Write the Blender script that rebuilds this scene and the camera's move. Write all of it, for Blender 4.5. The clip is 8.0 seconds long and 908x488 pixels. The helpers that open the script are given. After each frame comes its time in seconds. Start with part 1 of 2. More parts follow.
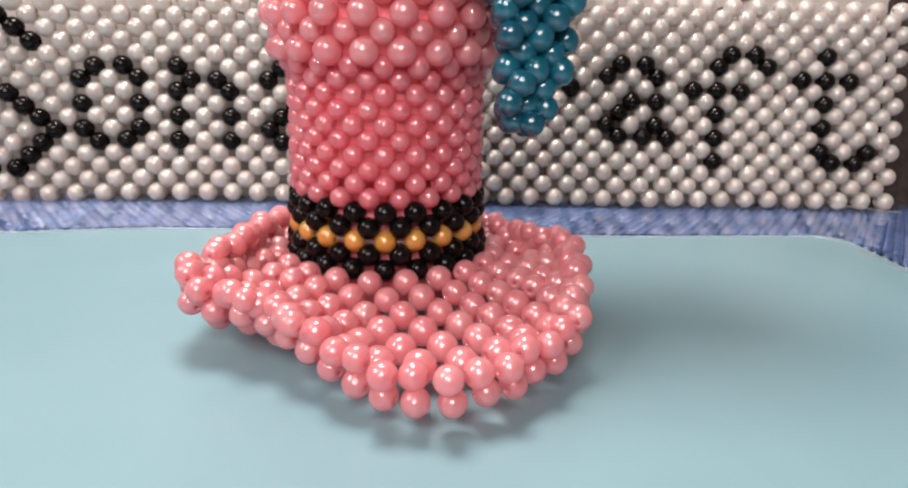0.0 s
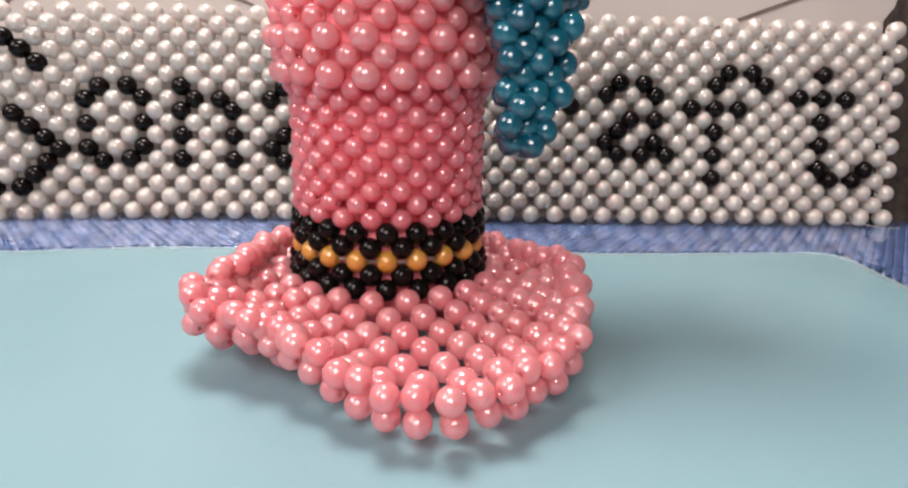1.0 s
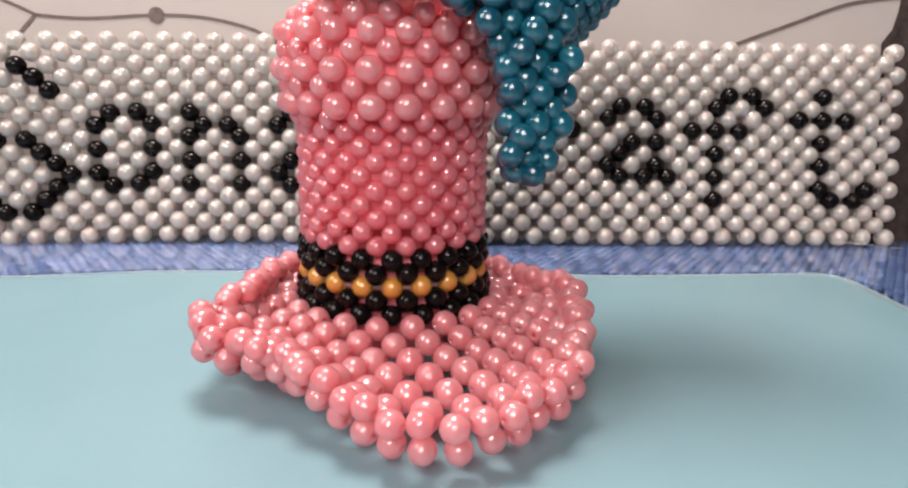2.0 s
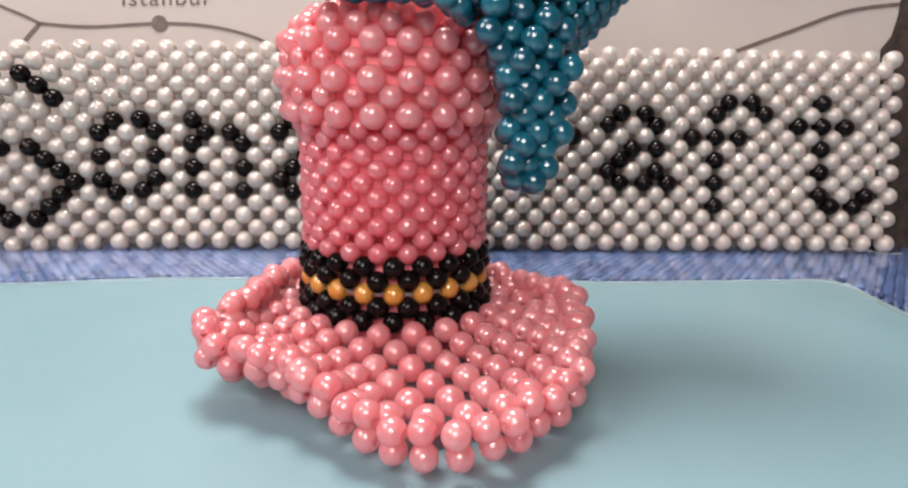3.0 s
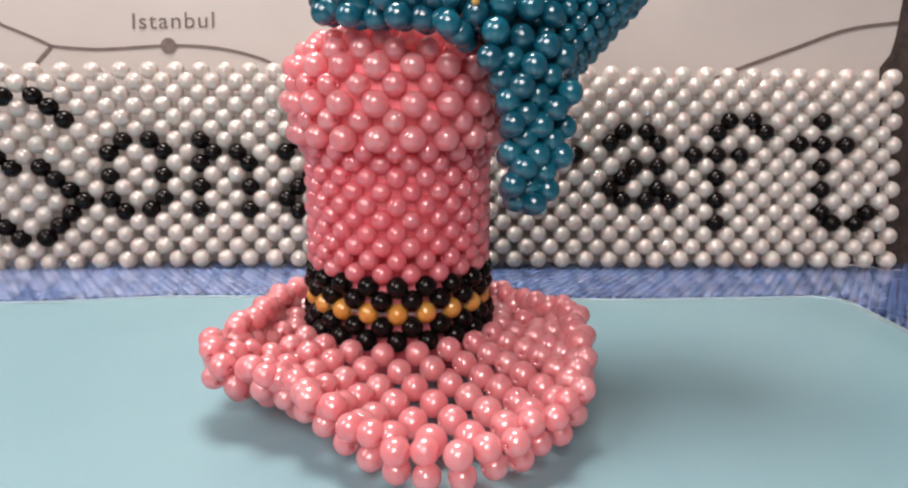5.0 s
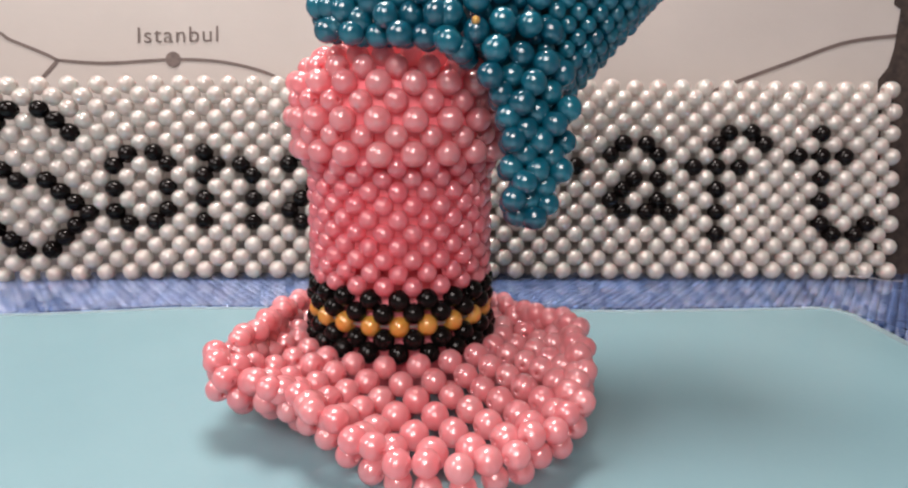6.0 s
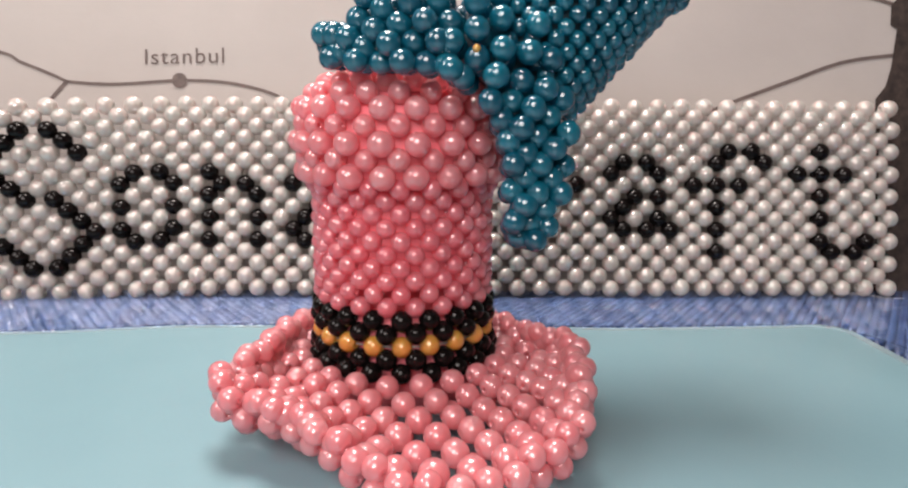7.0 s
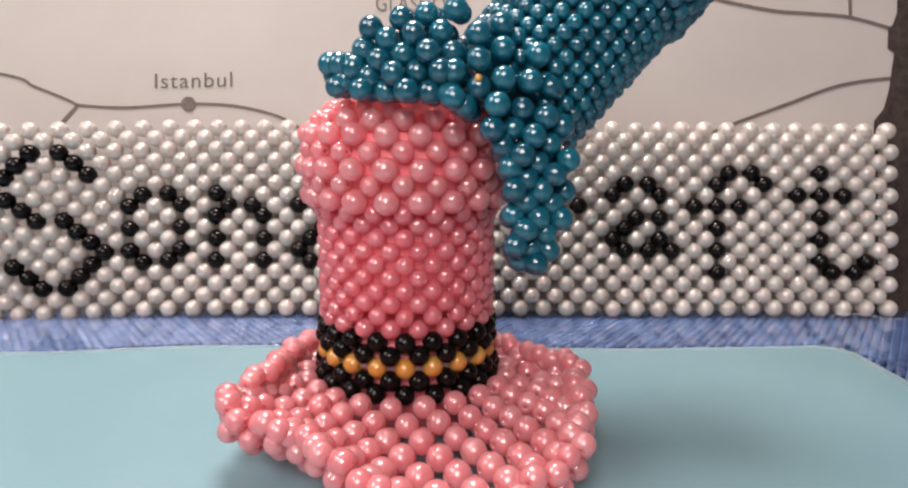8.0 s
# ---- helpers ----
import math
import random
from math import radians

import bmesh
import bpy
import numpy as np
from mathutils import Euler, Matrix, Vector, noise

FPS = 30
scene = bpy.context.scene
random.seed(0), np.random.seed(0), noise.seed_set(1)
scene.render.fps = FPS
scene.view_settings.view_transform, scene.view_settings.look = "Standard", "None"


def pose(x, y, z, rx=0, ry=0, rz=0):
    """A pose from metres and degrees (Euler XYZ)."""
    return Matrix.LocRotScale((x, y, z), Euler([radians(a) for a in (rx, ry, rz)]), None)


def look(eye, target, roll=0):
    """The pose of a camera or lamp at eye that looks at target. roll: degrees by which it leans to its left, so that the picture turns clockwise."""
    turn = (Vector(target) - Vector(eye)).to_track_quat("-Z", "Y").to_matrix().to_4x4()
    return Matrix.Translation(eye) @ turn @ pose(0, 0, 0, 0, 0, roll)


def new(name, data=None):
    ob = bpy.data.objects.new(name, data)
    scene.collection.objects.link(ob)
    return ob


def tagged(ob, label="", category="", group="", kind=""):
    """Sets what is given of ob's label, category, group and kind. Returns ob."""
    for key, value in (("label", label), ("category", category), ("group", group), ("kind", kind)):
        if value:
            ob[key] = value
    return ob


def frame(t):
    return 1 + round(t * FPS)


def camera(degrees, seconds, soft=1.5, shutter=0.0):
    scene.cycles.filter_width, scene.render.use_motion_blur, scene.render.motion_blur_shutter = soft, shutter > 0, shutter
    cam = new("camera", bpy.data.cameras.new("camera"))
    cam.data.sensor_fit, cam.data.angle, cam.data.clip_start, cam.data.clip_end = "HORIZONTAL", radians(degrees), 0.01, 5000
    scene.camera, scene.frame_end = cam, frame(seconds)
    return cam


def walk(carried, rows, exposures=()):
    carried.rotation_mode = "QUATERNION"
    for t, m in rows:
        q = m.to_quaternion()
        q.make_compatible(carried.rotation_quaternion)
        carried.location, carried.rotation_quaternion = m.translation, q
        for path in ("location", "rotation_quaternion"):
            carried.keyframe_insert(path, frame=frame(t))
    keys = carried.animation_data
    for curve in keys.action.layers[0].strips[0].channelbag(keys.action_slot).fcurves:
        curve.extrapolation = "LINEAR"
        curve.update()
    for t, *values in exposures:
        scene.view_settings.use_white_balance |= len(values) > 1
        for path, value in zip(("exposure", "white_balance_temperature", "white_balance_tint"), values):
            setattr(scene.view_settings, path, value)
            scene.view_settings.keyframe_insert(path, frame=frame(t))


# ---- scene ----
cam = camera(70.28, 8.0, soft=2.2)
PATH = [
    (0, (0.00661, -0.18785, 0.07252), (0.1031, 1.7168, -0.5300), 1.52),
    (0.5, (0.00651, -0.18805, 0.07297), (0.1007, 1.7215, -0.5140), 1.44),
    (1, (0.00635, -0.18886, 0.07456), (0.1007, 1.7283, -0.4872), 1.34),
    (1.5, (0.00645, -0.19001, 0.07603), (0.0911, 1.7346, -0.4612), 1.17),
    (2, (0.00648, -0.19108, 0.07792), (0.0852, 1.7403, -0.4356), 0.95),
    (3.5, (0.00652, -0.19212, 0.07882), (0.0801, 1.7437, -0.4184), 0.86),
    (4, (0.00662, -0.19224, 0.07885), (0.0790, 1.7450, -0.4130), 0.89),
    (4.5, (0.00685, -0.19331, 0.08005), (0.0721, 1.7486, -0.3939), 0.72),
    (6, (0.00727, -0.19599, 0.08297), (0.0588, 1.7561, -0.3489), 0.50),
    (6.5, (0.00727, -0.19705, 0.08423), (0.0569, 1.7589, -0.3303), 0.41),
    (7, (0.00746, -0.19823, 0.08580), (0.0505, 1.7625, -0.3062), 0.39),
    (7.5, (0.00753, -0.19941, 0.08667), (0.0452, 1.7662, -0.2808), 0.40),
    (8, (0.00781, -0.20134, 0.08826), (0.0375, 1.7692, -0.2525), 0.32),
]
walk(cam, [(t, look(eye, target, roll)) for t, eye, target, roll in PATH],
     exposures=[(0.0, 0.0), (4.0, -0.03), (8.0, -0.10)])

# ---- light: a warm lamp overhead, an added fill light behind the camera, a lamp to one side, bounce from a pale room ----
world = bpy.data.worlds.new("world")
scene.world = world
world.use_nodes = True
world.node_tree.nodes["Background"].inputs[0].default_value = (0.9, 0.93, 1.0, 1)
world.node_tree.nodes["Background"].inputs[1].default_value = 0.02


def lamp(name, eye, target, size, watts, colour):
    data = bpy.data.lights.new(name, "AREA")
    data.shape, data.size, data.energy, data.color = "DISK", size, watts, colour
    ob = new(name, data)
    ob.matrix_world = look(eye, target)
    return ob


lamp("ceiling_lamp", (-0.07, 0.09, 0.62), (0, 0.0, 0), 0.25, 5.2, (1.0, 0.87, 0.81))
# soft fill added from the camera side to lift the bead fronts
lamp("front_fill_light", (-0.13, -0.79, 0.58), (-0.03, 0, 0.04), 0.55, 7.8, (1.0, 0.89, 0.85))
lamp("side_lamp", (-0.68, -0.26, 0.66), (-0.05, 0, 0.03), 0.42, 3.7, (1.0, 0.91, 0.88))


# ---- materials ----
def material(name, rough=0.5, metal=0.0):
    m = bpy.data.materials.new(name)
    m.use_nodes = True
    nt = m.node_tree
    b = nt.nodes["Principled BSDF"]
    b.inputs["Roughness"].default_value, b.inputs["Metallic"].default_value = rough, metal
    return m, nt, b


def ramp(nt, fac, a, b, lo=0.3, hi=0.7):
    r = nt.nodes.new("ShaderNodeValToRGB")
    r.color_ramp.elements[0].position, r.color_ramp.elements[1].position = lo, hi
    r.color_ramp.elements[0].color, r.color_ramp.elements[1].color = (*a, 1), (*b, 1)
    nt.links.new(fac, r.inputs[0])
    return r.outputs[0]


def noise_out(nt, scale, detail=3.0, rough=0.55):
    c = nt.nodes.new("ShaderNodeTexCoord")
    n = nt.nodes.new("ShaderNodeTexNoise")
    n.inputs["Scale"].default_value, n.inputs["Detail"].default_value, n.inputs["Roughness"].default_value = scale, detail, rough
    nt.links.new(c.outputs["Object"], n.inputs["Vector"])
    return n.outputs[0]


def bump(nt, b, height, strength, dist):
    u = nt.nodes.new("ShaderNodeBump")
    u.inputs["Strength"].default_value, u.inputs["Distance"].default_value = strength, dist
    nt.links.new(height, u.inputs["Height"])
    nt.links.new(u.outputs[0], b.inputs["Normal"])


def pearl(name, a, c, rough=0.3, coat=0.6, sss=0.0, metal=0.0, milky=0.0, sheen=0.0, clear=0.0):
    """Pearl-coated plastic bead: colour varies a little from bead to bead, glossy lacquer on top."""
    m, nt, b = material(name, rough)
    info = nt.nodes.new("ShaderNodeObjectInfo")
    geo = nt.nodes.new("ShaderNodeNewGeometry")
    add = nt.nodes.new("ShaderNodeMath")
    add.operation = "ADD"
    nt.links.new(info.outputs["Random"], add.inputs[0])
    nt.links.new(geo.outputs["Random Per Island"], add.inputs[1])
    half = nt.nodes.new("ShaderNodeMath")
    half.operation = "FRACT"
    nt.links.new(add.outputs[0], half.inputs[0])
    nt.links.new(ramp(nt, half.outputs[0], a, c, 0.0, 1.0), b.inputs["Base Color"])
    b.inputs["Coat Weight"].default_value = coat
    b.inputs["Coat Roughness"].default_value = 0.1
    b.inputs["Coat IOR"].default_value = 1.85
    b.inputs["IOR"].default_value = 1.65
    b.inputs["Transmission Weight"].default_value = clear
    b.inputs["Sheen Weight"].default_value = sheen
    b.inputs["Sheen Roughness"].default_value = 0.4
    b.inputs["Sheen Tint"].default_value = (*c, 1)
    b.inputs["Subsurface Weight"].default_value = milky
    b.inputs["Subsurface Radius"].default_value = (1.0, 0.6, 0.6)
    b.inputs["Subsurface Scale"].default_value = 0.0035
    if sss:
        glow = nt.nodes.new("ShaderNodeBsdfTranslucent")
        glow.inputs["Color"].default_value = (*c, 1)
        mix = nt.nodes.new("ShaderNodeMixShader")
        mix.inputs[0].default_value = sss
        nt.links.new(b.outputs[0], mix.inputs[1])
        nt.links.new(glow.outputs[0], mix.inputs[2])
        nt.links.new(mix.outputs[0], nt.nodes["Material Output"].inputs["Surface"])
    b.inputs["Metallic"].default_value = metal
    bump(nt, b, noise_out(nt, 5, 2), 0.04, 0.02)
    return m


PINK = pearl("pink_pearl", (0.97, 0.37, 0.415), (0.98, 0.46, 0.495), 0.32, 1.0, 0.36, 0.12, 0.6, 0.35, 0.15)
ROSE = pearl("rose_pearl", (0.96, 0.28, 0.345), (0.98, 0.36, 0.42), 0.32, 1.0, 0.36, 0.12, 0.6, 0.35, 0.2)
WHITE = pearl("white_pearl", (0.68, 0.635, 0.60), (0.76, 0.715, 0.68), 0.32, 1.0, 0.35, 0.12, 0.5, 0.4)
BLACK = pearl("black_bead", (0.004, 0.003, 0.003), (0.007, 0.005, 0.005), 0.16)
BLACK.node_tree.nodes["Principled BSDF"].inputs["Coat Weight"].default_value = 0.0
BLACK.node_tree.nodes["Principled BSDF"].inputs["IOR"].default_value = 1.3
GOLD = pearl("gold_bead", (0.80, 0.38, 0.07), (0.90, 0.48, 0.12), 0.3, 0.8, 0.25, 0.1, 0.5)
TEAL = pearl("teal_pearl", (0.003, 0.115, 0.195), (0.009, 0.225, 0.335), 0.25, 0.75, 0.25, 0.15, 0.2, 0.0, 0.1)

AQUA, nt, b = material("aqua_plastic", 0.32)
nt.links.new(ramp(nt, noise_out(nt, 14, 5), (0.185, 0.325, 0.375), (0.21, 0.36, 0.41)), b.inputs["Base Color"])
bump(nt, b, noise_out(nt, 700, 2), 0.08, 0.0002)

LIP, nt, b = material("clear_lip", 0.12)
b.inputs["Base Color"].default_value = (0.45, 0.62, 0.68, 1)
b.inputs["Transmission Weight"].default_value = 0.5
b.inputs["IOR"].default_value = 1.45

BLUE, nt, b = material("blue_weave", 0.28)
isl = nt.nodes.new("ShaderNodeNewGeometry")
mixed = nt.nodes.new("ShaderNodeMath")
mixed.operation = "MULTIPLY_ADD"
nt.links.new(isl.outputs["Random Per Island"], mixed.inputs[0])
mixed.inputs[1].default_value = 0.4
nt.links.new(noise_out(nt, 60, 4), mixed.inputs[2])
nt.links.new(ramp(nt, mixed.outputs[0], (0.014, 0.036, 0.115), (0.075, 0.13, 0.27), 0.35, 1.0), b.inputs["Base Color"])
b.inputs["Coat Weight"].default_value = 1.0
b.inputs["Coat Roughness"].default_value = 0.08

FILM, nt, b = material("clear_film", 0.04)
b.inputs["Base Color"].default_value = (0.93, 0.95, 0.98, 1)
b.inputs["Transmission Weight"].default_value = 1.0
b.inputs["IOR"].default_value = 1.22
bump(nt, b, noise_out(nt, 55, 2), 0.25, 0.0012)

PAPER, nt, b = material("printed_paper", 0.7)
nt.links.new(ramp(nt, noise_out(nt, 9, 6, 0.6), (0.40, 0.367, 0.348), (0.465, 0.43, 0.41)), b.inputs["Base Color"])
flat = nt.nodes.new("ShaderNodeMapping")
flat.inputs["Scale"].default_value = (1, 1, 1.6)
grain = nt.nodes.new("ShaderNodeTexNoise")
grain.inputs["Scale"].default_value, grain.inputs["Detail"].default_value = 90, 3
nt.links.new(nt.nodes.new("ShaderNodeTexCoord").outputs["Object"], flat.inputs["Vector"])
nt.links.new(flat.outputs[0], grain.inputs["Vector"])
bump(nt, b, grain.outputs[0], 0.16, 0.0009)

INK, nt, b = material("brown_grey_ink", 0.7)
nt.links.new(ramp(nt, noise_out(nt, 300, 3), (0.10, 0.075, 0.07), (0.15, 0.115, 0.105)), b.inputs["Base Color"])

DARK, nt, b = material("dark_brown_print", 0.7)
nt.links.new(ramp(nt, noise_out(nt, 220, 4), (0.012, 0.008, 0.007), (0.06, 0.04, 0.034)), b.inputs["Base Color"])

WALL, nt, b = material("pale_paint", 0.8)
nt.links.new(ramp(nt, noise_out(nt, 3, 5), (0.50, 0.47, 0.43), (0.56, 0.53, 0.49)), b.inputs["Base Color"])

LINING, nt, b = material("rose_lining", 0.6)
nt.links.new(ramp(nt, noise_out(nt, 120, 3), (0.86, 0.19, 0.24), (0.93, 0.27, 0.31)), b.inputs["Base Color"])

# near-black teal: shade in the crown's bead gaps, put in as colour
TEAL_GAP_SHADE, nt, b = material("dark_teal_gap_shade", 0.6)
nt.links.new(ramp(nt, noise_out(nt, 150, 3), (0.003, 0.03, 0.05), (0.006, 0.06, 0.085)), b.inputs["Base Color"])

THREAD, nt, b = material("nylon_thread", 0.25)
b.inputs["Base Color"].default_value = (0.45, 0.43, 0.43, 1)


# ---- building helpers ----
def mesh_of(name, bm, mat, smooth=False):
    me = bpy.data.meshes.new(name)
    bm.to_mesh(me)
    bm.free()
    me.materials.append(mat)
    if smooth:
        me.shade_smooth()
    return me


def part(name, bm, mat, parent=None, label="", smooth=False):
    ob = new(name, mesh_of(name, bm, mat, smooth))
    ob.parent = parent
    if label:
        ob["label"] = label
    return ob


def box_bm(x0, x1, y0, y1, z0, z1, bevel=0.0):
    bm = bmesh.new()
    bmesh.ops.create_cube(bm, size=1, matrix=Matrix.Translation(((x0 + x1) / 2, (y0 + y1) / 2, (z0 + z1) / 2)) @ Matrix.Diagonal((x1 - x0, y1 - y0, z1 - z0, 1)))
    if bevel:
        bmesh.ops.bevel(bm, geom=bm.edges[:], offset=bevel, segments=3, affect="EDGES")
    return bm


def bead_arrays(segments=20, rings=10, hole=0.2):
    """A unit bead of diameter 1 with a threading hole along z, as vertices and faces."""
    verts, faces = [], []
    a0 = math.asin(hole)
    prof = [(0.5 * math.sin(a), 0.5 * math.cos(a)) for a in np.linspace(a0, math.pi - a0, rings)]
    prof += [(0.5 * hole * 0.8, -0.38), (0.5 * hole * 0.8, 0.38)]
    n = len(prof)
    for i in range(segments):
        t = 2 * math.pi * i / segments
        verts += [(r * math.cos(t), r * math.sin(t), z) for r, z in prof]
    for i in range(segments):
        k = (i + 1) % segments
        for j in range(n):
            l = (j + 1) % n
            faces.append((i * n + j, i * n + l, k * n + l, k * n + j))
    return np.array(verts), faces


BEAD_V, BEAD_F = bead_arrays()
BEADS = {}
RNG = random.Random(5)


def bead_mesh(mat):
    if mat.name not in BEADS:
        me = bpy.data.meshes.new("bead_" + mat.name)
        me.from_pydata([tuple(v) for v in BEAD_V], [], BEAD_F)
        me.materials.append(mat)
        me.shade_smooth()
        BEADS[mat.name] = me
    return BEADS[mat.name]


def axis_pose(at, along, size, roll=0.0):
    """A bead's pose: its hole runs along the given direction."""
    q = Vector(along).to_track_quat("Z", "Y").to_matrix().to_4x4()
    return Matrix.Translation(at) @ q @ Matrix.Rotation(roll, 4, "Z") @ Matrix.Diagonal((size, size, size * 0.97, 1))



def bead(name, at, along, size, mat, parent):
    jitter = Vector([RNG.uniform(-1, 1) for _ in range(3)]) * size * 0.03
    ob = new(name, bead_mesh(mat))
    ob.parent = parent
    ob.matrix_basis = axis_pose(Vector(at) + jitter, Vector(along) + Vector([RNG.uniform(-0.12, 0.12) for _ in range(3)]), size * RNG.uniform(0.97, 1.03), RNG.uniform(0, 6))
    return ob


def bead_cloud(name, rows, mat, parent):
    """Many beads joined into one part."""
    verts, faces = [], []
    v0, f0 = bead_arrays(12, 7)
    for at, along, size in rows:
        m = np.array(axis_pose(at, along, size))
        base = len(verts)
        verts += [tuple(p) for p in v0 @ m[:3, :3].T + m[:3, 3]]
        faces += [tuple(base + i for i in f) for f in f0]
    me = bpy.data.meshes.new(name)
    me.from_pydata(verts, [], faces)
    me.materials.append(mat)
    me.shade_smooth()
    ob = new(name, me)
    ob.parent = parent
    return tagged(ob, kind="stuff")


def tube(points, radius, sides=6):
    """A thin round thread through the points."""
    bm = bmesh.new()
    pts = [Vector(p) for p in points]
    prev = None
    for i, p in enumerate(pts):
        d = (pts[min(i + 1, len(pts) - 1)] - pts[max(i - 1, 0)]).normalized()
        s = d.cross(Vector((0.1, 0.2, 1))).normalized()
        u = d.cross(s)
        row = [bm.verts.new(p + (s * math.cos(a) + u * math.sin(a)) * radius) for a in np.linspace(0, 2 * math.pi, sides, endpoint=False)]
        if prev:
            for k in range(sides):
                bm.faces.new((prev[k], prev[(k + 1) % sides], row[(k + 1) % sides], row[k]))
        prev = row
    return bm


def empty(name, label, category, group=""):
    return tagged(new(name), label, category, group)


def wave(table, deg):
    """Smooth periodic interpolation of (angle, value) pairs."""
    deg %= 360
    pts = [(a - 360, v) for a, v in table[-2:]] + list(table) + [(a + 360, v) for a, v in table[:2]]
    for i in range(1, len(pts) - 2):
        if pts[i][0] <= deg <= pts[i + 1][0]:
            p0, p1, p2, p3 = (pts[i + k][1] for k in (-1, 0, 1, 2))
            t = (deg - pts[i][0]) / (pts[i + 1][0] - pts[i][0])
            return 0.5 * (2 * p1 + (p2 - p0) * t + (2 * p0 - 5 * p1 + 4 * p2 - p3) * t * t + (3 * p1 - p0 - 3 * p2 + p3) * t ** 3)
    return table[0][1]


# ---- room that closes the place ----
tagged(part("floor", box_bm(-1.6, 1.6, -1.6, 1.6, -0.80, -0.75), WALL), "plain pale floor under the table", "floor", kind="structure")
tagged(part("ceiling", box_bm(-1.6, 1.6, -1.6, 1.6, 1.75, 1.80), WALL), "plain pale ceiling", "ceiling", kind="structure")
for nm, bx in (("wall_north", (-1.6, 1.6, 1.6, 1.65)), ("wall_south", (-1.6, 1.6, -1.65, -1.6)), ("wall_east", (1.6, 1.65, -1.6, 1.6)), ("wall_west", (-1.65, -1.6, -1.6, 1.6))):
    tagged(part(nm, box_bm(*bx, -0.75, 1.75), WALL), "plain pale painted wall", "wall", kind="structure")

# ---- table top, blue woven mat, aqua plastic sheet ----
table = empty("table", "pale table under a blue woven mat", "table")
part("tabletop", box_bm(-0.6, 0.6, -0.45, 0.45, -0.03, -0.004, 0.003), WALL, table)
for sx in (-0.55, 0.55):
    for sy in (-0.40, 0.40):
        part("leg", box_bm(sx - 0.025, sx + 0.025, sy - 0.025, sy + 0.025, -0.75, -0.03, 0.003), WALL, table)

SHEET_X = 0.178
mat_thing = empty("mat", "blue woven mat under clear glossy plastic film", "mat")


def sheet_edge(x):
    """Where the sheet's wavy far edge runs."""
    return float(np.interp(x, (-0.40, -0.15, -0.10, -0.02, 0.085, 0.175, 0.4), (0.046, 0.0525, 0.0605, 0.0600, 0.0565, 0.0610, 0.0610)))


part("mat_base", box_bm(-0.45, 0.45, -0.35, 0.40, -0.004, -0.0024), BLUE, mat_thing)


def weave():
    """Low slanted ribs of the weave behind and beside the sheet."""
    v0, f0 = bead_arrays(8, 6, 0.02)
    verts, faces = [], []
    step = 0.0042
    for j in range(48):
        for i in range(-84, 72):
            x, y = i * step + (j % 2) * step * 0.5, -0.005 + j * 0.0028
            if (y < sheet_edge(x) + 0.001 and x < SHEET_X + 0.002) or y > 0.128 or x > 0.30:
                continue
            m = np.array(pose(x + RNG.uniform(-3, 3) * 1e-4, y, -0.0013, 0, 0, RNG.uniform(18, 48)) @ Matrix.Diagonal((0.0056, 0.0034, 0.0026, 1)))
            base = len(verts)
            verts += [tuple(p) for p in v0 @ m[:3, :3].T + m[:3, 3]]
            faces += [tuple(base + k for k in f) for f in f0]
    me = bpy.data.meshes.new("weave")
    me.from_pydata(verts, [], faces)
    me.materials.append(BLUE)
    me.shade_smooth()
    ob = new("weave", me)
    ob.parent = mat_thing
    tagged(ob, kind="stuff")


weave()


def film_bm():
    """Thin clear film over the mat, cut along the sheet's far edge and round its corner."""
    bm = bmesh.new()
    prev = None
    for x in np.linspace(-0.38, 0.38, 96):
        near = sheet_edge(x) - 0.0008 if x < 0.164 else max(-0.06, sheet_edge(x) - 0.0008 - ((x - 0.164) / 0.014) ** 2 * 0.013)
        row = [bm.verts.new((x, y, z)) for y, z in ((near, 0.00008), (0.135, 0.00008), (0.135, 0.00026), (near, 0.00026))]
        if prev:
            for k in range(4):
                bm.faces.new((prev[k], prev[(k + 1) % 4], row[(k + 1) % 4], row[k]))
        else:
            bm.faces.new(row)
        prev = row
    bm.faces.new(prev[::-1])
    bmesh.ops.recalc_face_normals(bm, faces=bm.faces[:])
    return bm


film = part("clear_film", film_bm(), FILM, mat_thing, "clear glossy plastic film")
film.visible_shadow = False


def sheet_slab(inset, z0, z1, rad):
    """A flat slab with a round far corner and a wavy far edge."""
    x0, x1, y0 = -0.40 + inset, SHEET_X - inset, -0.30 + inset
    ring_pts = [(x0, y0), (x1, y0)]
    top_y = sheet_edge(x1) - inset
    for k in range(9):
        a = radians(k * 90 / 8)
        ring_pts.append((x1 - rad + rad * math.cos(a), top_y - rad + rad * math.sin(a)))
    for k in range(1, 60):
        x = x1 - rad + (x0 - x1 + rad) * k / 59
        ring_pts.append((x, sheet_edge(x) - inset))
    bm = bmesh.new()
    low = [bm.verts.new((x, y, z0)) for x, y in ring_pts]
    top = [bm.verts.new((x, y, z1)) for x, y in ring_pts]
    bm.faces.new(top)
    bm.faces.new(low[::-1])
    n = len(ring_pts)
    for i in range(n):
        bm.faces.new((low[i], low[(i + 1) % n], top[(i + 1) % n], top[i]))
    bm.normal_update()
    edges = [e for e in bm.edges if all(abs(v.co.z - z1) < 1e-6 for v in e.verts)]
    bmesh.ops.bevel(bm, geom=edges, offset=0.0005, segments=2, affect="EDGES")
    return bm


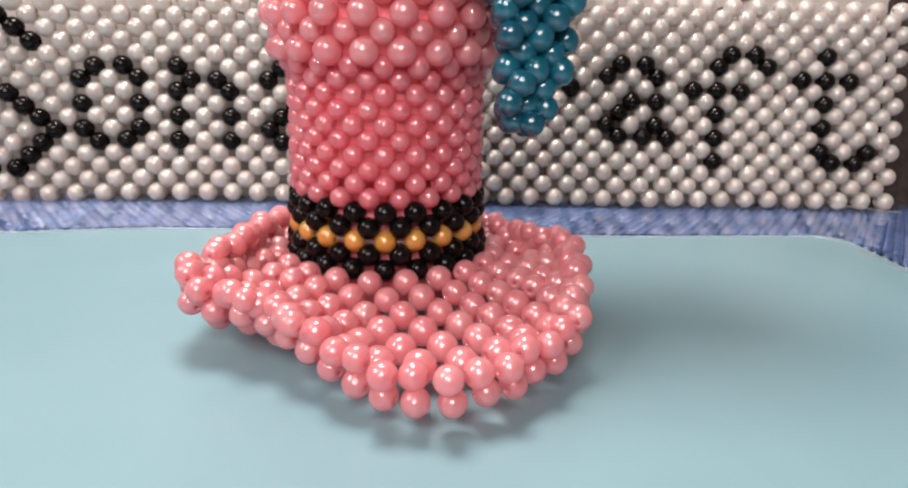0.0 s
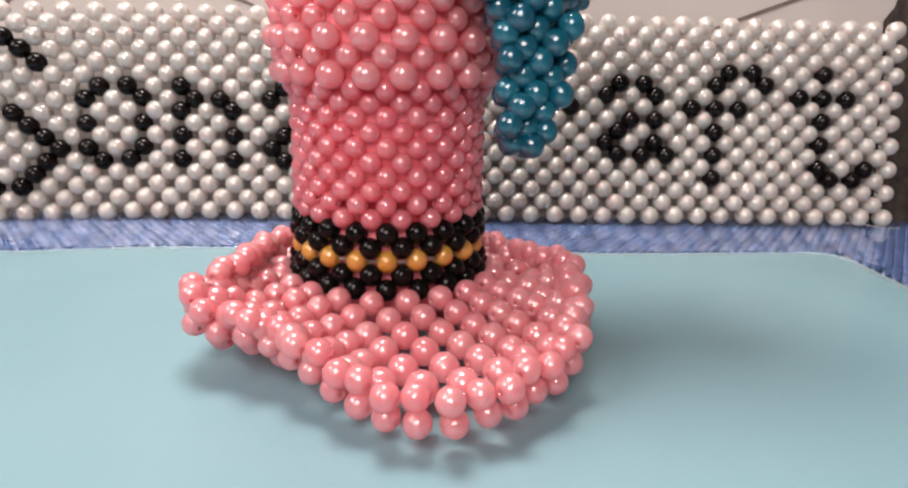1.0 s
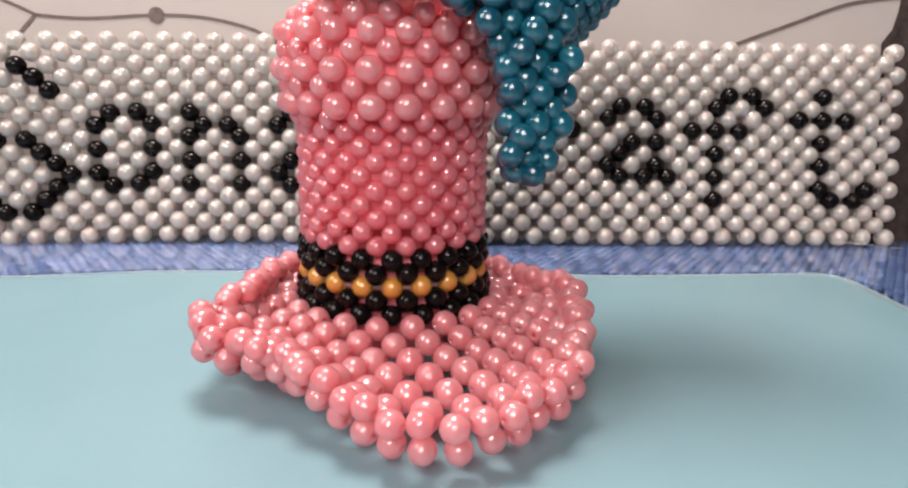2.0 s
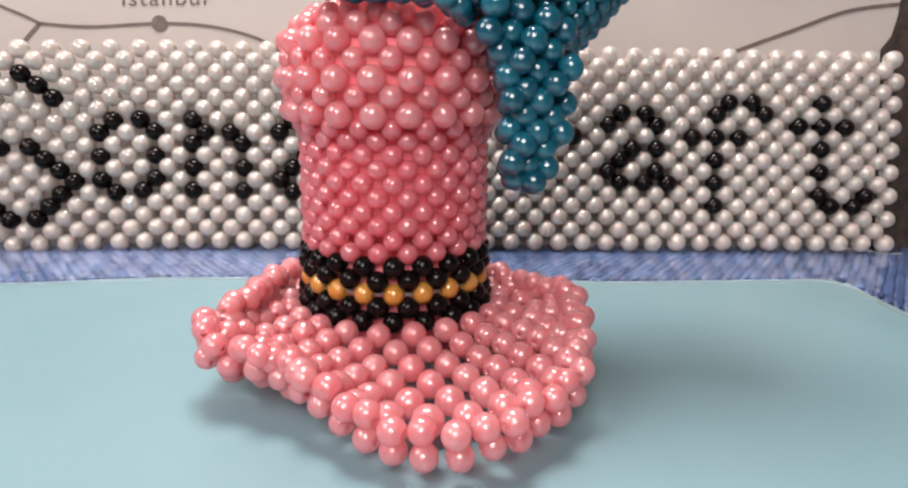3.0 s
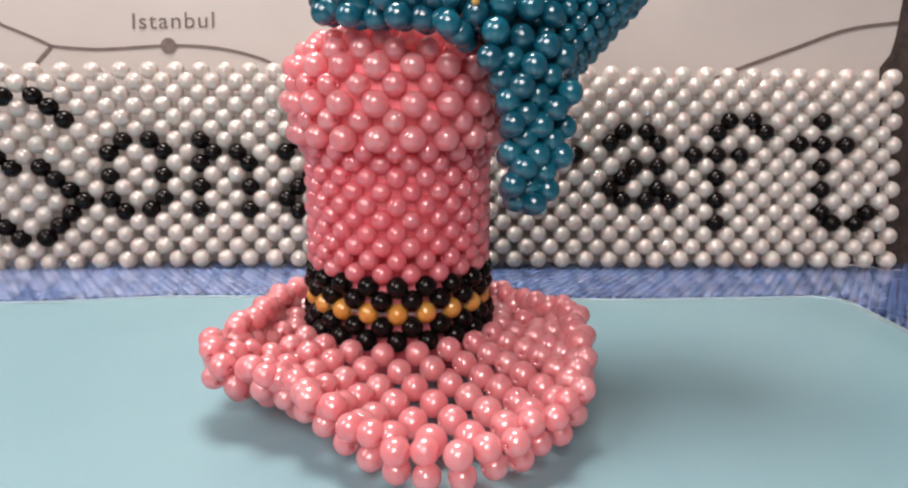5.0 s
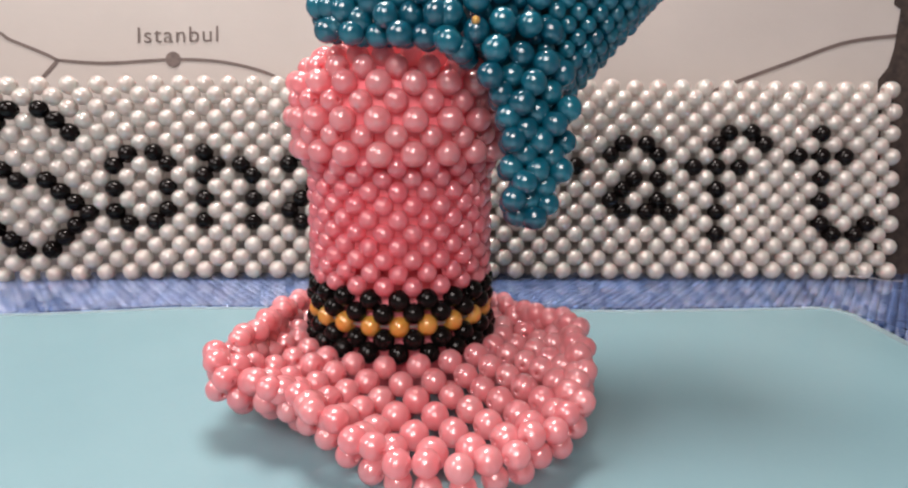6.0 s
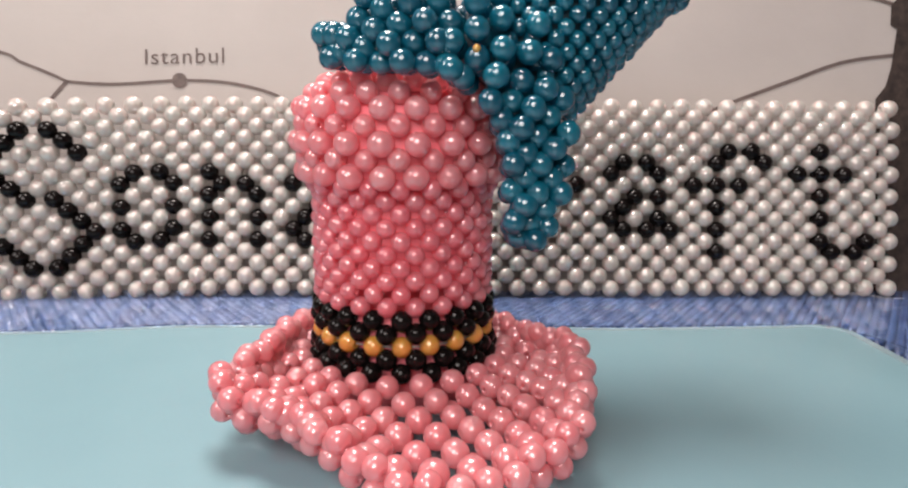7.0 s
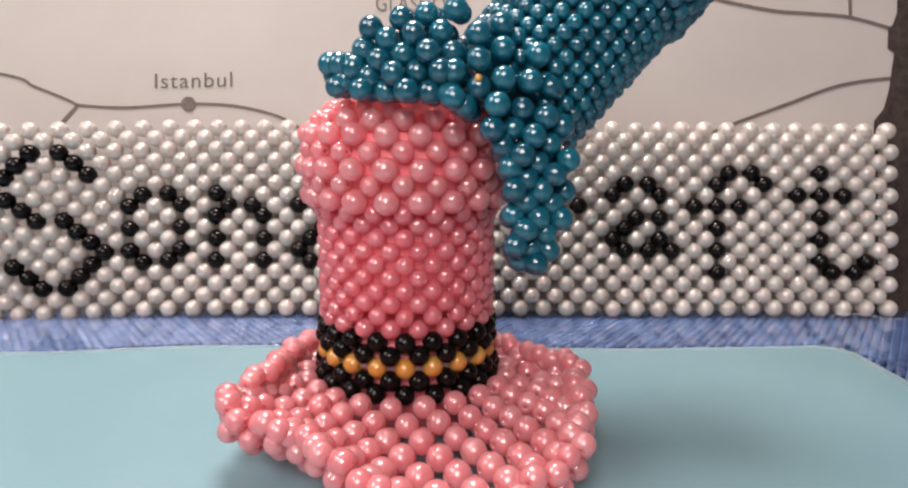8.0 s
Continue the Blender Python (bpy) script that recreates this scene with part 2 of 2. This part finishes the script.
sheet = empty("plastic_sheet", "aqua glossy plastic sheet with rounded corners on the mat", "sheet")
part("sheet_face", sheet_slab(0.0045, -0.0009, 0.0, 0.009), AQUA, sheet)
part("clear_edge", sheet_slab(0.0, -0.0011, -0.0004, 0.012), LIP, sheet, "clear glossy plastic lip round the sheet")

# ---- printed board leaning behind ----
LEAN = math.tan(radians(10))
BOARD = Matrix.Translation((0, 0.1135, 0)) @ Matrix.Rotation(radians(-10), 4, "X")
board = tagged(new("printed_board"), "off-white printed map board leaning behind the bead sign", "board")
board.matrix_basis = BOARD
part("board_face", box_bm(-0.34, 0.34, 0.0, 0.004, -0.003, 0.30, 0.0008), PAPER, board)


def ribbon(points, width):
    """A flat printed line on the board through the points (x, z), with a hair of thickness."""
    bm = bmesh.new()
    pts = [Vector((x, 0, z)) for x, z in points]
    fine = []
    for i in range(len(pts) - 1):
        p0, p1, p2, p3 = pts[max(i - 1, 0)], pts[i], pts[i + 1], pts[min(i + 2, len(pts) - 1)]
        for k in range(8):
            t = k / 8
            fine.append(0.5 * (2 * p1 + (p2 - p0) * t + (2 * p0 - 5 * p1 + 4 * p2 - p3) * t * t + (3 * p1 - p0 - 3 * p2 + p3) * t ** 3))
    fine.append(pts[-1])
    prev = None
    for i, p in enumerate(fine):
        d = (fine[min(i + 1, len(fine) - 1)] - fine[max(i - 1, 0)]).normalized()
        s = Vector((-d.z, 0, d.x)) * width / 2
        row = [bm.verts.new(p + s + Vector((0, -0.0003, 0))), bm.verts.new(p - s + Vector((0, -0.0003, 0)))]
        if prev:
            bm.faces.new((prev[0], prev[1], row[1], row[0]))
        prev = row
    return bm


def printed(name, bm, mat=None):
    ob = part(name, bm, mat or INK, board)
    return ob


printed("map_line", ribbon([(-0.30, 0.130), (-0.2145, 0.1176), (-0.1973, 0.1113), (-0.1829, 0.1056), (-0.1757, 0.1022)], 0.0015))
printed("map_line", ribbon([(-0.1757, 0.1022), (-0.162, 0.1012), (-0.1484, 0.1012), (-0.1207, 0.1031), (-0.0993, 0.1024), (-0.0819, 0.099), (-0.0703, 0.0945), (-0.058, 0.086)], 0.0015))
printed("map_line", ribbon([(-0.1757, 0.1022), (-0.1829, 0.094), (-0.189, 0.086)], 0.0018))
printed("map_line", ribbon([(0.120, 0.165), (0.1465, 0.1578), (0.1747, 0.1524), (0.194, 0.1511), (0.2148, 0.1492), (0.2372, 0.1432), (0.244, 0.141)], 0.0018))
printed("map_line", ribbon([(0.2142, 0.1495), (0.2136, 0.175)], 0.0018))
printed("map_line", ribbon([(0.143, 0.090), (0.1579, 0.096), (0.1822, 0.105), (0.2089, 0.1146), (0.2343, 0.1184), (0.240, 0.1186)], 0.0018))
bm = bmesh.new()
bmesh.ops.create_circle(bm, cap_ends=True, segments=28, radius=0.0037, matrix=pose(-0.1207, -0.0005, 0.1031, 90, 0, 0))
printed("map_dot", bm)


def tower(bm_name="tower_print"):
    """Flat print of a tower with a flared foot and a ledge."""
    left = ((0.2381, 0.185), (0.2381, 0.152), (0.2360, 0.146), (0.2335, 0.1435), (0.2332, 0.1334), (0.2366, 0.1315), (0.2352, 0.122), (0.2338, 0.112), (0.2312, 0.103), (0.2262, 0.0965), (0.2262, -0.002))
    bm = bmesh.new()
    prev = None
    for x, z in left:
        row = (bm.verts.new((x, -0.0005, z)), bm.verts.new((0.29 - (x - 0.226) * 0.5, -0.0005, z)))
        if prev:
            bm.faces.new((prev[0], row[0], row[1], prev[1]))
        prev = row
    return printed(bm_name, bm, DARK)


tower()
for zc in (0.150, 0.1325, 0.113):
    printed("tower_ledge_line", ribbon([(0.2395, zc), (0.252, zc + 0.0006), (0.265, zc)], 0.0006))


def lettering(words, x0, x1, base, size, lift=0.0):
    """Printed word between x0 and x1 on the board."""
    cu = bpy.data.curves.new("text", "FONT")
    cu.body, cu.size, cu.space_character = words, size, 1.1
    tmp = new("text", cu)
    bpy.context.view_layer.update()
    me = bpy.data.meshes.new_from_object(tmp.evaluated_get(bpy.context.evaluated_depsgraph_get()))
    bpy.data.objects.remove(tmp)
    co = [v.co.copy() for v in me.vertices]
    lo, hi = min(c.x for c in co), max(c.x for c in co)
    for v, c in zip(me.vertices, co):
        f = (c.x - lo) / (hi - lo)
        v.co = (x0 + (x1 - x0) * f, -0.0004, base + lift * f + c.y)
    me.materials.append(INK)
    ob = new("printed_word", me)
    ob.parent = board
    ob["label"] = "brown-grey printed city name"


lettering("Istanbul", -0.1375, -0.0990, 0.1108, 0.0108, 0.0012)
lettering("GLASGOW", -0.0270, 0.0175, 0.1505, 0.0118)
printed("print_mark", ribbon([(0.1012, 0.1205), (0.0992, 0.1212), (0.0986, 0.1190), (0.0996, 0.1170), (0.1010, 0.1172)], 0.0008))


# ---- bead sign ----
SIGN_HALF, SIGN_ROW = 0.00566, 0.00538
sign = empty("bead_sign", "white pearl bead sign with black bead lettering", "bead sign")


def sign_at(u, v):
    x = u * SIGN_HALF + 0.141
    rise = v * SIGN_ROW
    y, z = 0.1057 + rise * math.sin(radians(10)), 0.02145 + rise * math.cos(radians(10))
    if u < -46:
        s = (-46 - u) / 10
        x -= 0.001 * s
        y -= s * (0.003 + 0.011 * (v + 3) / 14)
        z -= 0.0018 * s
    if v < 0:
        z -= (0.0002, 0.0006, 0.0013)[-1 - v]
    if v >= 13:
        y, z = y + 0.0015, z - 0.0004
    return Vector((x, y, z))


LETTER_A = ((-9, 7), (-8, 8), (-6, 8), (-5, 7), (-7, 5), (-5, 5), (-8, 4), (-9, 3), (-5, 3), (-8, 2), (-6, 2), (-4, 2))
black_at = set(LETTER_A) | {(u - 27, v - 1) for u, v in LETTER_A} | {(-12, 6)}
black_at |= {(0, 0), (0, 2), (0, 4), (0, 6), (0, 8), (-2, 6), (2, 6), (1, 9), (3, 9), (4, 8)}
black_at |= {(9, 9), (7, 7), (9, 7), (11, 7), (9, 5), (9, 3), (9, 1), (10, 0), (12, 0), (13, 1)}
black_at |= {(-43, k) for k in (1, 3, 5, 7)} | {(-39, k) for k in (1, 3, 5)} | {(-42, 6), (-40, 6)}
black_at |= {(s, k) for s in (-50, -46) for k in (2, 4, 6)} | {(s, k) for s in (-49, -47) for k in (1, 7)}
black_at |= {(-55 + k, -1 + k) for k in range(4)} | {(-52 - k, 2 + k) for k in range(4)} | {(-57 - k, 5 + k) for k in range(4)}
black_at |= {(-59 + k, 9 + k) for k in range(3)} | {(-55 + k, 11 - k) for k in range(3)} | {(-57 - k, -1 + k) for k in range(3)}
far_beads = []
for v in range(-3, 14):
    for u in range(-66, 16):
        if (u + v) % 2:
            continue
        along = (1, 0, 0) if v % 2 else (0, LEAN, 1)
        at = sign_at(u, v)
        if (u, v) in black_at:
            bead("black_bead", at + Vector((0, -0.0003, 0)), along, 0.0085, BLACK, sign)
        elif -10 <= u or (-50 < u < -36 and v < 12):
            bead("white_bead", at, along, 0.0085, WHITE, sign)
        else:
            far_beads.append((at, along, 0.0085))
bead_cloud("bead_field", far_beads, WHITE, sign)

# ---- pink bead hat ----
AX, AY = -0.004, 0.0005
pink_hat = empty("bead_hat", "pink pearl bead hat with black and gold band", "bead hat")
N = 20


def ring(name, r, z, half, n, size, mat, vertical):
    """One round of beads about the hat's axis."""
    for i in range(n):
        a = 2 * math.pi * (i + 0.5 * half) / n - radians(88.5)
        along = (0, 0, 1) if vertical else (-math.sin(a), math.cos(a), 0)
        bead(name, (AX + r * math.cos(a), AY + r * math.sin(a), z), along, size, mat, pink_hat)


def turned(profile, segments=48):
    """A closed turned shape from (radius, height) pairs."""
    bm = bmesh.new()
    rows = [[bm.verts.new((AX + r * math.cos(a), AY + r * math.sin(a), z)) for a in np.linspace(0, 2 * math.pi, segments, endpoint=False)] for r, z in profile]
    for lo, hi in zip(rows, rows[1:]):
        for i in range(segments):
            bm.faces.new((lo[i], lo[(i + 1) % segments], hi[(i + 1) % segments], hi[i]))
    bm.faces.new(rows[0][::-1])
    bm.faces.new(rows[-1])
    return bm


part("lining", turned(((0.0225, 0.0002), (0.0232, 0.0100), (0.0240, 0.0160), (0.0240, 0.0300), (0.0185, 0.0308), (0.0185, 0.0362), (0.0243, 0.0372), (0.0243, 0.064), (0.0268, 0.069), (0.0279, 0.076), (0.0276, 0.086), (0.0248, 0.0910), (0.0185, 0.0945), (0.006, 0.0955))), LINING, pink_hat, "rose inner lining seen between the beads", True)
for k in range(14):
    z = 0.0140 + 0.00376 * k
    r = (0.0272, 0.0264, 0.0258, 0.0262, 0.0260)[k] if k < 5 else 0.0252
    mat = GOLD if k == 2 else BLACK if k < 5 else ROSE
    ring("band_bead" if k < 5 else "crown_bead", r, z, k % 2, N, 0.0061 if k < 5 else 0.0057, mat, k % 2)
CAP = ((0.0268, 0.0660, 0.0058), (0.0292, 0.0696, 0.0070), (0.0291, 0.0740, 0.0062), (0.0303, 0.0783, 0.0070), (0.0291, 0.0830, 0.0062), (0.0292, 0.0876, 0.0068), (0.0264, 0.0916, 0.0062), (0.0225, 0.0945, 0.0060))
for k, (r, z, s) in enumerate(CAP):
    ring("cap_bead", r, z, k % 2, N, s, ROSE if k == 0 else PINK, k % 2)
for k, (r, z, n) in enumerate(((0.0172, 0.0962, 16), (0.0112, 0.0972, 10), (0.0050, 0.0976, 5))):
    ring("cap_bead", r, z, k % 2, n, 0.0064, PINK, False)


BRIM_R = ((5, 0.0380), (20, 0.0360), (90, 0.0360), (160, 0.0360), (183.1, 0.0369), (195.2, 0.0394), (206.1, 0.0437), (215.1, 0.0513), (223.4, 0.0613), (228.3, 0.0638), (241.6, 0.0607), (250.8, 0.0616), (257.3, 0.0654), (263.7, 0.0698), (270.4, 0.0774), (277.4, 0.0823), (283.5, 0.0826), (289.5, 0.0810), (297.2, 0.0761), (303.1, 0.0750), (318.4, 0.0648), (335.3, 0.0569), (347.9, 0.0529), (356.2, 0.0464))
BRIM_Z = ((5, 0.0170), (20, 0.0165), (90, 0.0160), (160, 0.0180), (183.1, 0.0197), (195.2, 0.0201), (206.1, 0.0203), (215.1, 0.0199), (223.4, 0.0195), (228.3, 0.0180), (241.6, 0.0170), (250.8, 0.0158), (257.3, 0.0150), (263.7, 0.0128), (270.4, 0.0123), (277.4, 0.0120), (283.5, 0.0121), (289.5, 0.0123), (297.2, 0.0127), (303.1, 0.0130), (318.4, 0.0172), (335.3, 0.0183), (347.9, 0.0181), (356.2, 0.0174))


def brim_at(deg, f):
    a = radians(deg)
    room = wave(BRIM_R, deg) - 0.0325
    r = 0.0325 + room * (1 - (1 - f) ** max(1.0, 0.050 / max(room, 0.01)))
    z = 0.0124 + (wave(BRIM_Z, deg) - 0.0124) * f - 0.003 * math.sin(math.pi * f ** 0.75)
    return Vector((AX + r * math.cos(a), AY + r * math.sin(a), max(z, 0.0034)))


def brim_row(name, f, pitch, half, size, drop=0.0, wobble=0.0, start=0.0022):
    """Beads strung at an even pitch along one round of the brim, both ways from its front."""
    first = 270.0
    for _ in range(6):
        at = brim_at(first, f)
        first = 270 + math.degrees(math.asin((start - AX) / math.hypot(at.x - AX, at.y - AY)))
    for way in (1, -1):
        line = [brim_at(first + way * d * 0.5, f) for d in range(361)]
        run = [0.0]
        for p, q in zip(line, line[1:]):
            run.append(run[-1] + (q - p).length)
        for i in range(0 if way == 1 else 1 - half, int(run[-1] / pitch)):
            want = (i + 0.5 * half) * pitch
            j = min(max(int(np.searchsorted(run, want, "right")) - 1, 0), 359)
            p, q = line[j], line[j + 1]
            d = (q - p).normalized()
            out = Vector((p.x - AX, p.y - AY, 0)).normalized()
            t = (want - run[j]) / max(run[j + 1] - run[j], 1e-6)
            at = p.lerp(q, t) + Vector((0, 0, -drop)) + out * (wobble if i % 2 else -wobble)
            loose = min(1.0, max(0.0, (abs(way * math.degrees(math.atan2(p.x - AX, AY - p.y)) - way * 10) - 22) / 25)) if 0 < f < 0.95 else 0.0
            at += d * RNG.uniform(-0.0010, 0.0010) * loose + out * RNG.uniform(-0.0009, 0.0009) * loose + Vector((0, 0, RNG.uniform(-0.0006, 0.0016) * loose))
            if f > 0.95:
                at += Vector((RNG.uniform(-1, 1), RNG.uniform(-1, 1), RNG.uniform(-1, 1))) * 0.0005
            at.z = max(at.z, size * 0.5)
            bead(name, at, d, size, PINK, pink_hat)


for k, (f, pitch) in enumerate(((0.0, 0.0091), (0.125, 0.0090), (0.285, 0.0091), (0.45, 0.0091), (0.66, 0.0089), (0.85, 0.0084))):
    brim_row("brim_bead", f, pitch, k % 2, 0.0068 if k < 3 else 0.0071)
for k, (f, pitch) in enumerate(((0.10, 0.0090), (0.26, 0.0091), (0.43, 0.0091), (0.63, 0.0089))):
    brim_row("under_brim_bead", f, pitch, k % 2, 0.0066, 0.0052)
brim_row("rim_bead", 1.0, 0.0066, 0, 0.0062, 0.0, 0.0012, 0.0050)
brim_row("under_rim_bead", 0.985, 0.0070, 1, 0.0060, 0.0046)


# nylon thread showing between the beads, and a loose end on the mat
for r, z in ((0.0258, 0.0215),):
    part("thread", tube([(AX + r * math.cos(a), AY + r * math.sin(a), z) for a in np.linspace(0, 2 * math.pi, 61)], 0.00025), THREAD, pink_hat, "clear nylon thread")
loose_end = tagged(part("nylon_thread", tube([(0.196, 0.096, 0.0030), (0.202, 0.0925, 0.0042), (0.209, 0.0905, 0.0040), (0.217, 0.0900, 0.0026), (0.226, 0.0905, 0.0024)], 0.00018), THREAD), "loose clear nylon thread end on the blue mat", "thread")


# ---- teal hat tipped over it: a bent brim of large beads and a crown of small ones ----
teal_hat = empty("bead_hat", "teal pearl bead hat tipped over the pink hat", "bead hat")
STRIP = ((-0.0213, -0.028, 0.1030, 0.012), (-0.0134, -0.031, 0.1056, 0.020), (-0.0043, -0.034, 0.1076, 0.024), (0.0044, -0.036, 0.1082, 0.026), (0.0130, -0.037, 0.1078, 0.028),
         (0.0216, -0.038, 0.1022, 0.029), (0.0283, -0.038, 0.0925, 0.024), (0.0314, -0.038, 0.0832, 0.022), (0.0326, -0.037, 0.0737, 0.020), (0.0319, -0.036, 0.0638, 0.018), (0.0299, -0.035, 0.0530, 0.013))


def along_strip(s):
    """Centre, direction and width of the bent brim at s from 0 to 1."""
    s *= len(STRIP) - 1
    i = min(int(s), len(STRIP) - 2)
    p0, p1, p2, p3 = (Vector(STRIP[min(max(i + k, 0), len(STRIP) - 1)]) for k in (-1, 0, 1, 2))
    t = s - i
    v = 0.5 * (2 * p1 + (p2 - p0) * t + (2 * p0 - 5 * p1 + 4 * p2 - p3) * t * t + (3 * p1 - p0 - 3 * p2 + p3) * t ** 3)
    d = Vector((p2 - p1)[:3]).normalized()
    return Vector(v[:3]), d, v[3]


def teal_brim(layer, back):
    for i in range(28):
        at, d, width = along_strip((i + 0.5 * layer) / 27.5)
        side = Vector((-d.z, 0.0, d.x)).normalized()
        rows = 5
        for j in range(rows):
            if (i + j) % 2:
                continue
            if j == 4 and (layer == 1 and i < 5 or i == 2):
                continue
            w = (j - (rows - 1) / 2) / ((rows - 1) / 2) * (width - 0.006) / 2
            fold = 0.0018 * math.sin(i * 1.9 + j)
            p = at + side * w + Vector((0, back + 0.30 * (w + 0.008) + 14 * w * w + fold, 0))
            bead("brim_bead", p, d if j % 2 else side, 0.0066 if layer == 0 else 0.0062, TEAL, teal_hat)


teal_brim(0, 0.0)
teal_brim(1, 0.0075)
bead("gold_bead", (0.0160, -0.0385, 0.1015), (1, 0, 0), 0.0020, GOLD, teal_hat)
AXIS = Vector((0.66, 0.10, 0.74)).normalized()
BASE = Vector((0.0321, -0.0090, 0.1032))
E1 = AXIS.cross(Vector((0, 1, 0))).normalized()
E2 = AXIS.cross(E1)
rest = []
for k in range(17):
    h = -0.006 + k * 0.0040
    big = k >= 11
    r0 = 0.0209 if not big else 0.0224
    if k >= 15:
        r0 = (0.0188, 0.0118)[k - 15]
        h = (0.0555, 0.0585)[k - 15]
    n = int(2 * math.pi * r0 / (0.0043 if not big else 0.0052))
    for i in range(n):
        a = 2 * math.pi * (i + (0.5 * k if big else 0)) / n
        out = E1 * math.cos(a) + E2 * math.sin(a)
        p = BASE + AXIS * h + out * r0
        if out.y < -0.2 and p.z < 0.130 and p.x > 0.012 and not (p.y > -0.036 + 0.03 and p.x < 0.02):
            bead("crown_bead", p, AXIS, 0.0046 if not big else 0.0054, TEAL, teal_hat)
        elif p.z > 0.105:
            rest.append((p, AXIS, 0.0046))
bead_cloud("crown_back", rest, TEAL, teal_hat)
# added dark core inside the crown, standing in for shade in the gaps
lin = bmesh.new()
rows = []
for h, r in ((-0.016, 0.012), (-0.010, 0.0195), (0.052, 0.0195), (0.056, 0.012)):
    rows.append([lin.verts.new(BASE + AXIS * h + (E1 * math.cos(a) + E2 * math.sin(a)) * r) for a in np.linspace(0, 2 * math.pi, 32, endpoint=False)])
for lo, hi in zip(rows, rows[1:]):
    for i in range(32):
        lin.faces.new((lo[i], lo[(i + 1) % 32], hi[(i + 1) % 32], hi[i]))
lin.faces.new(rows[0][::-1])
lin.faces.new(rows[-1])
part("lining", lin, TEAL_GAP_SHADE, teal_hat, "dark teal core added as shade between the beads", True)
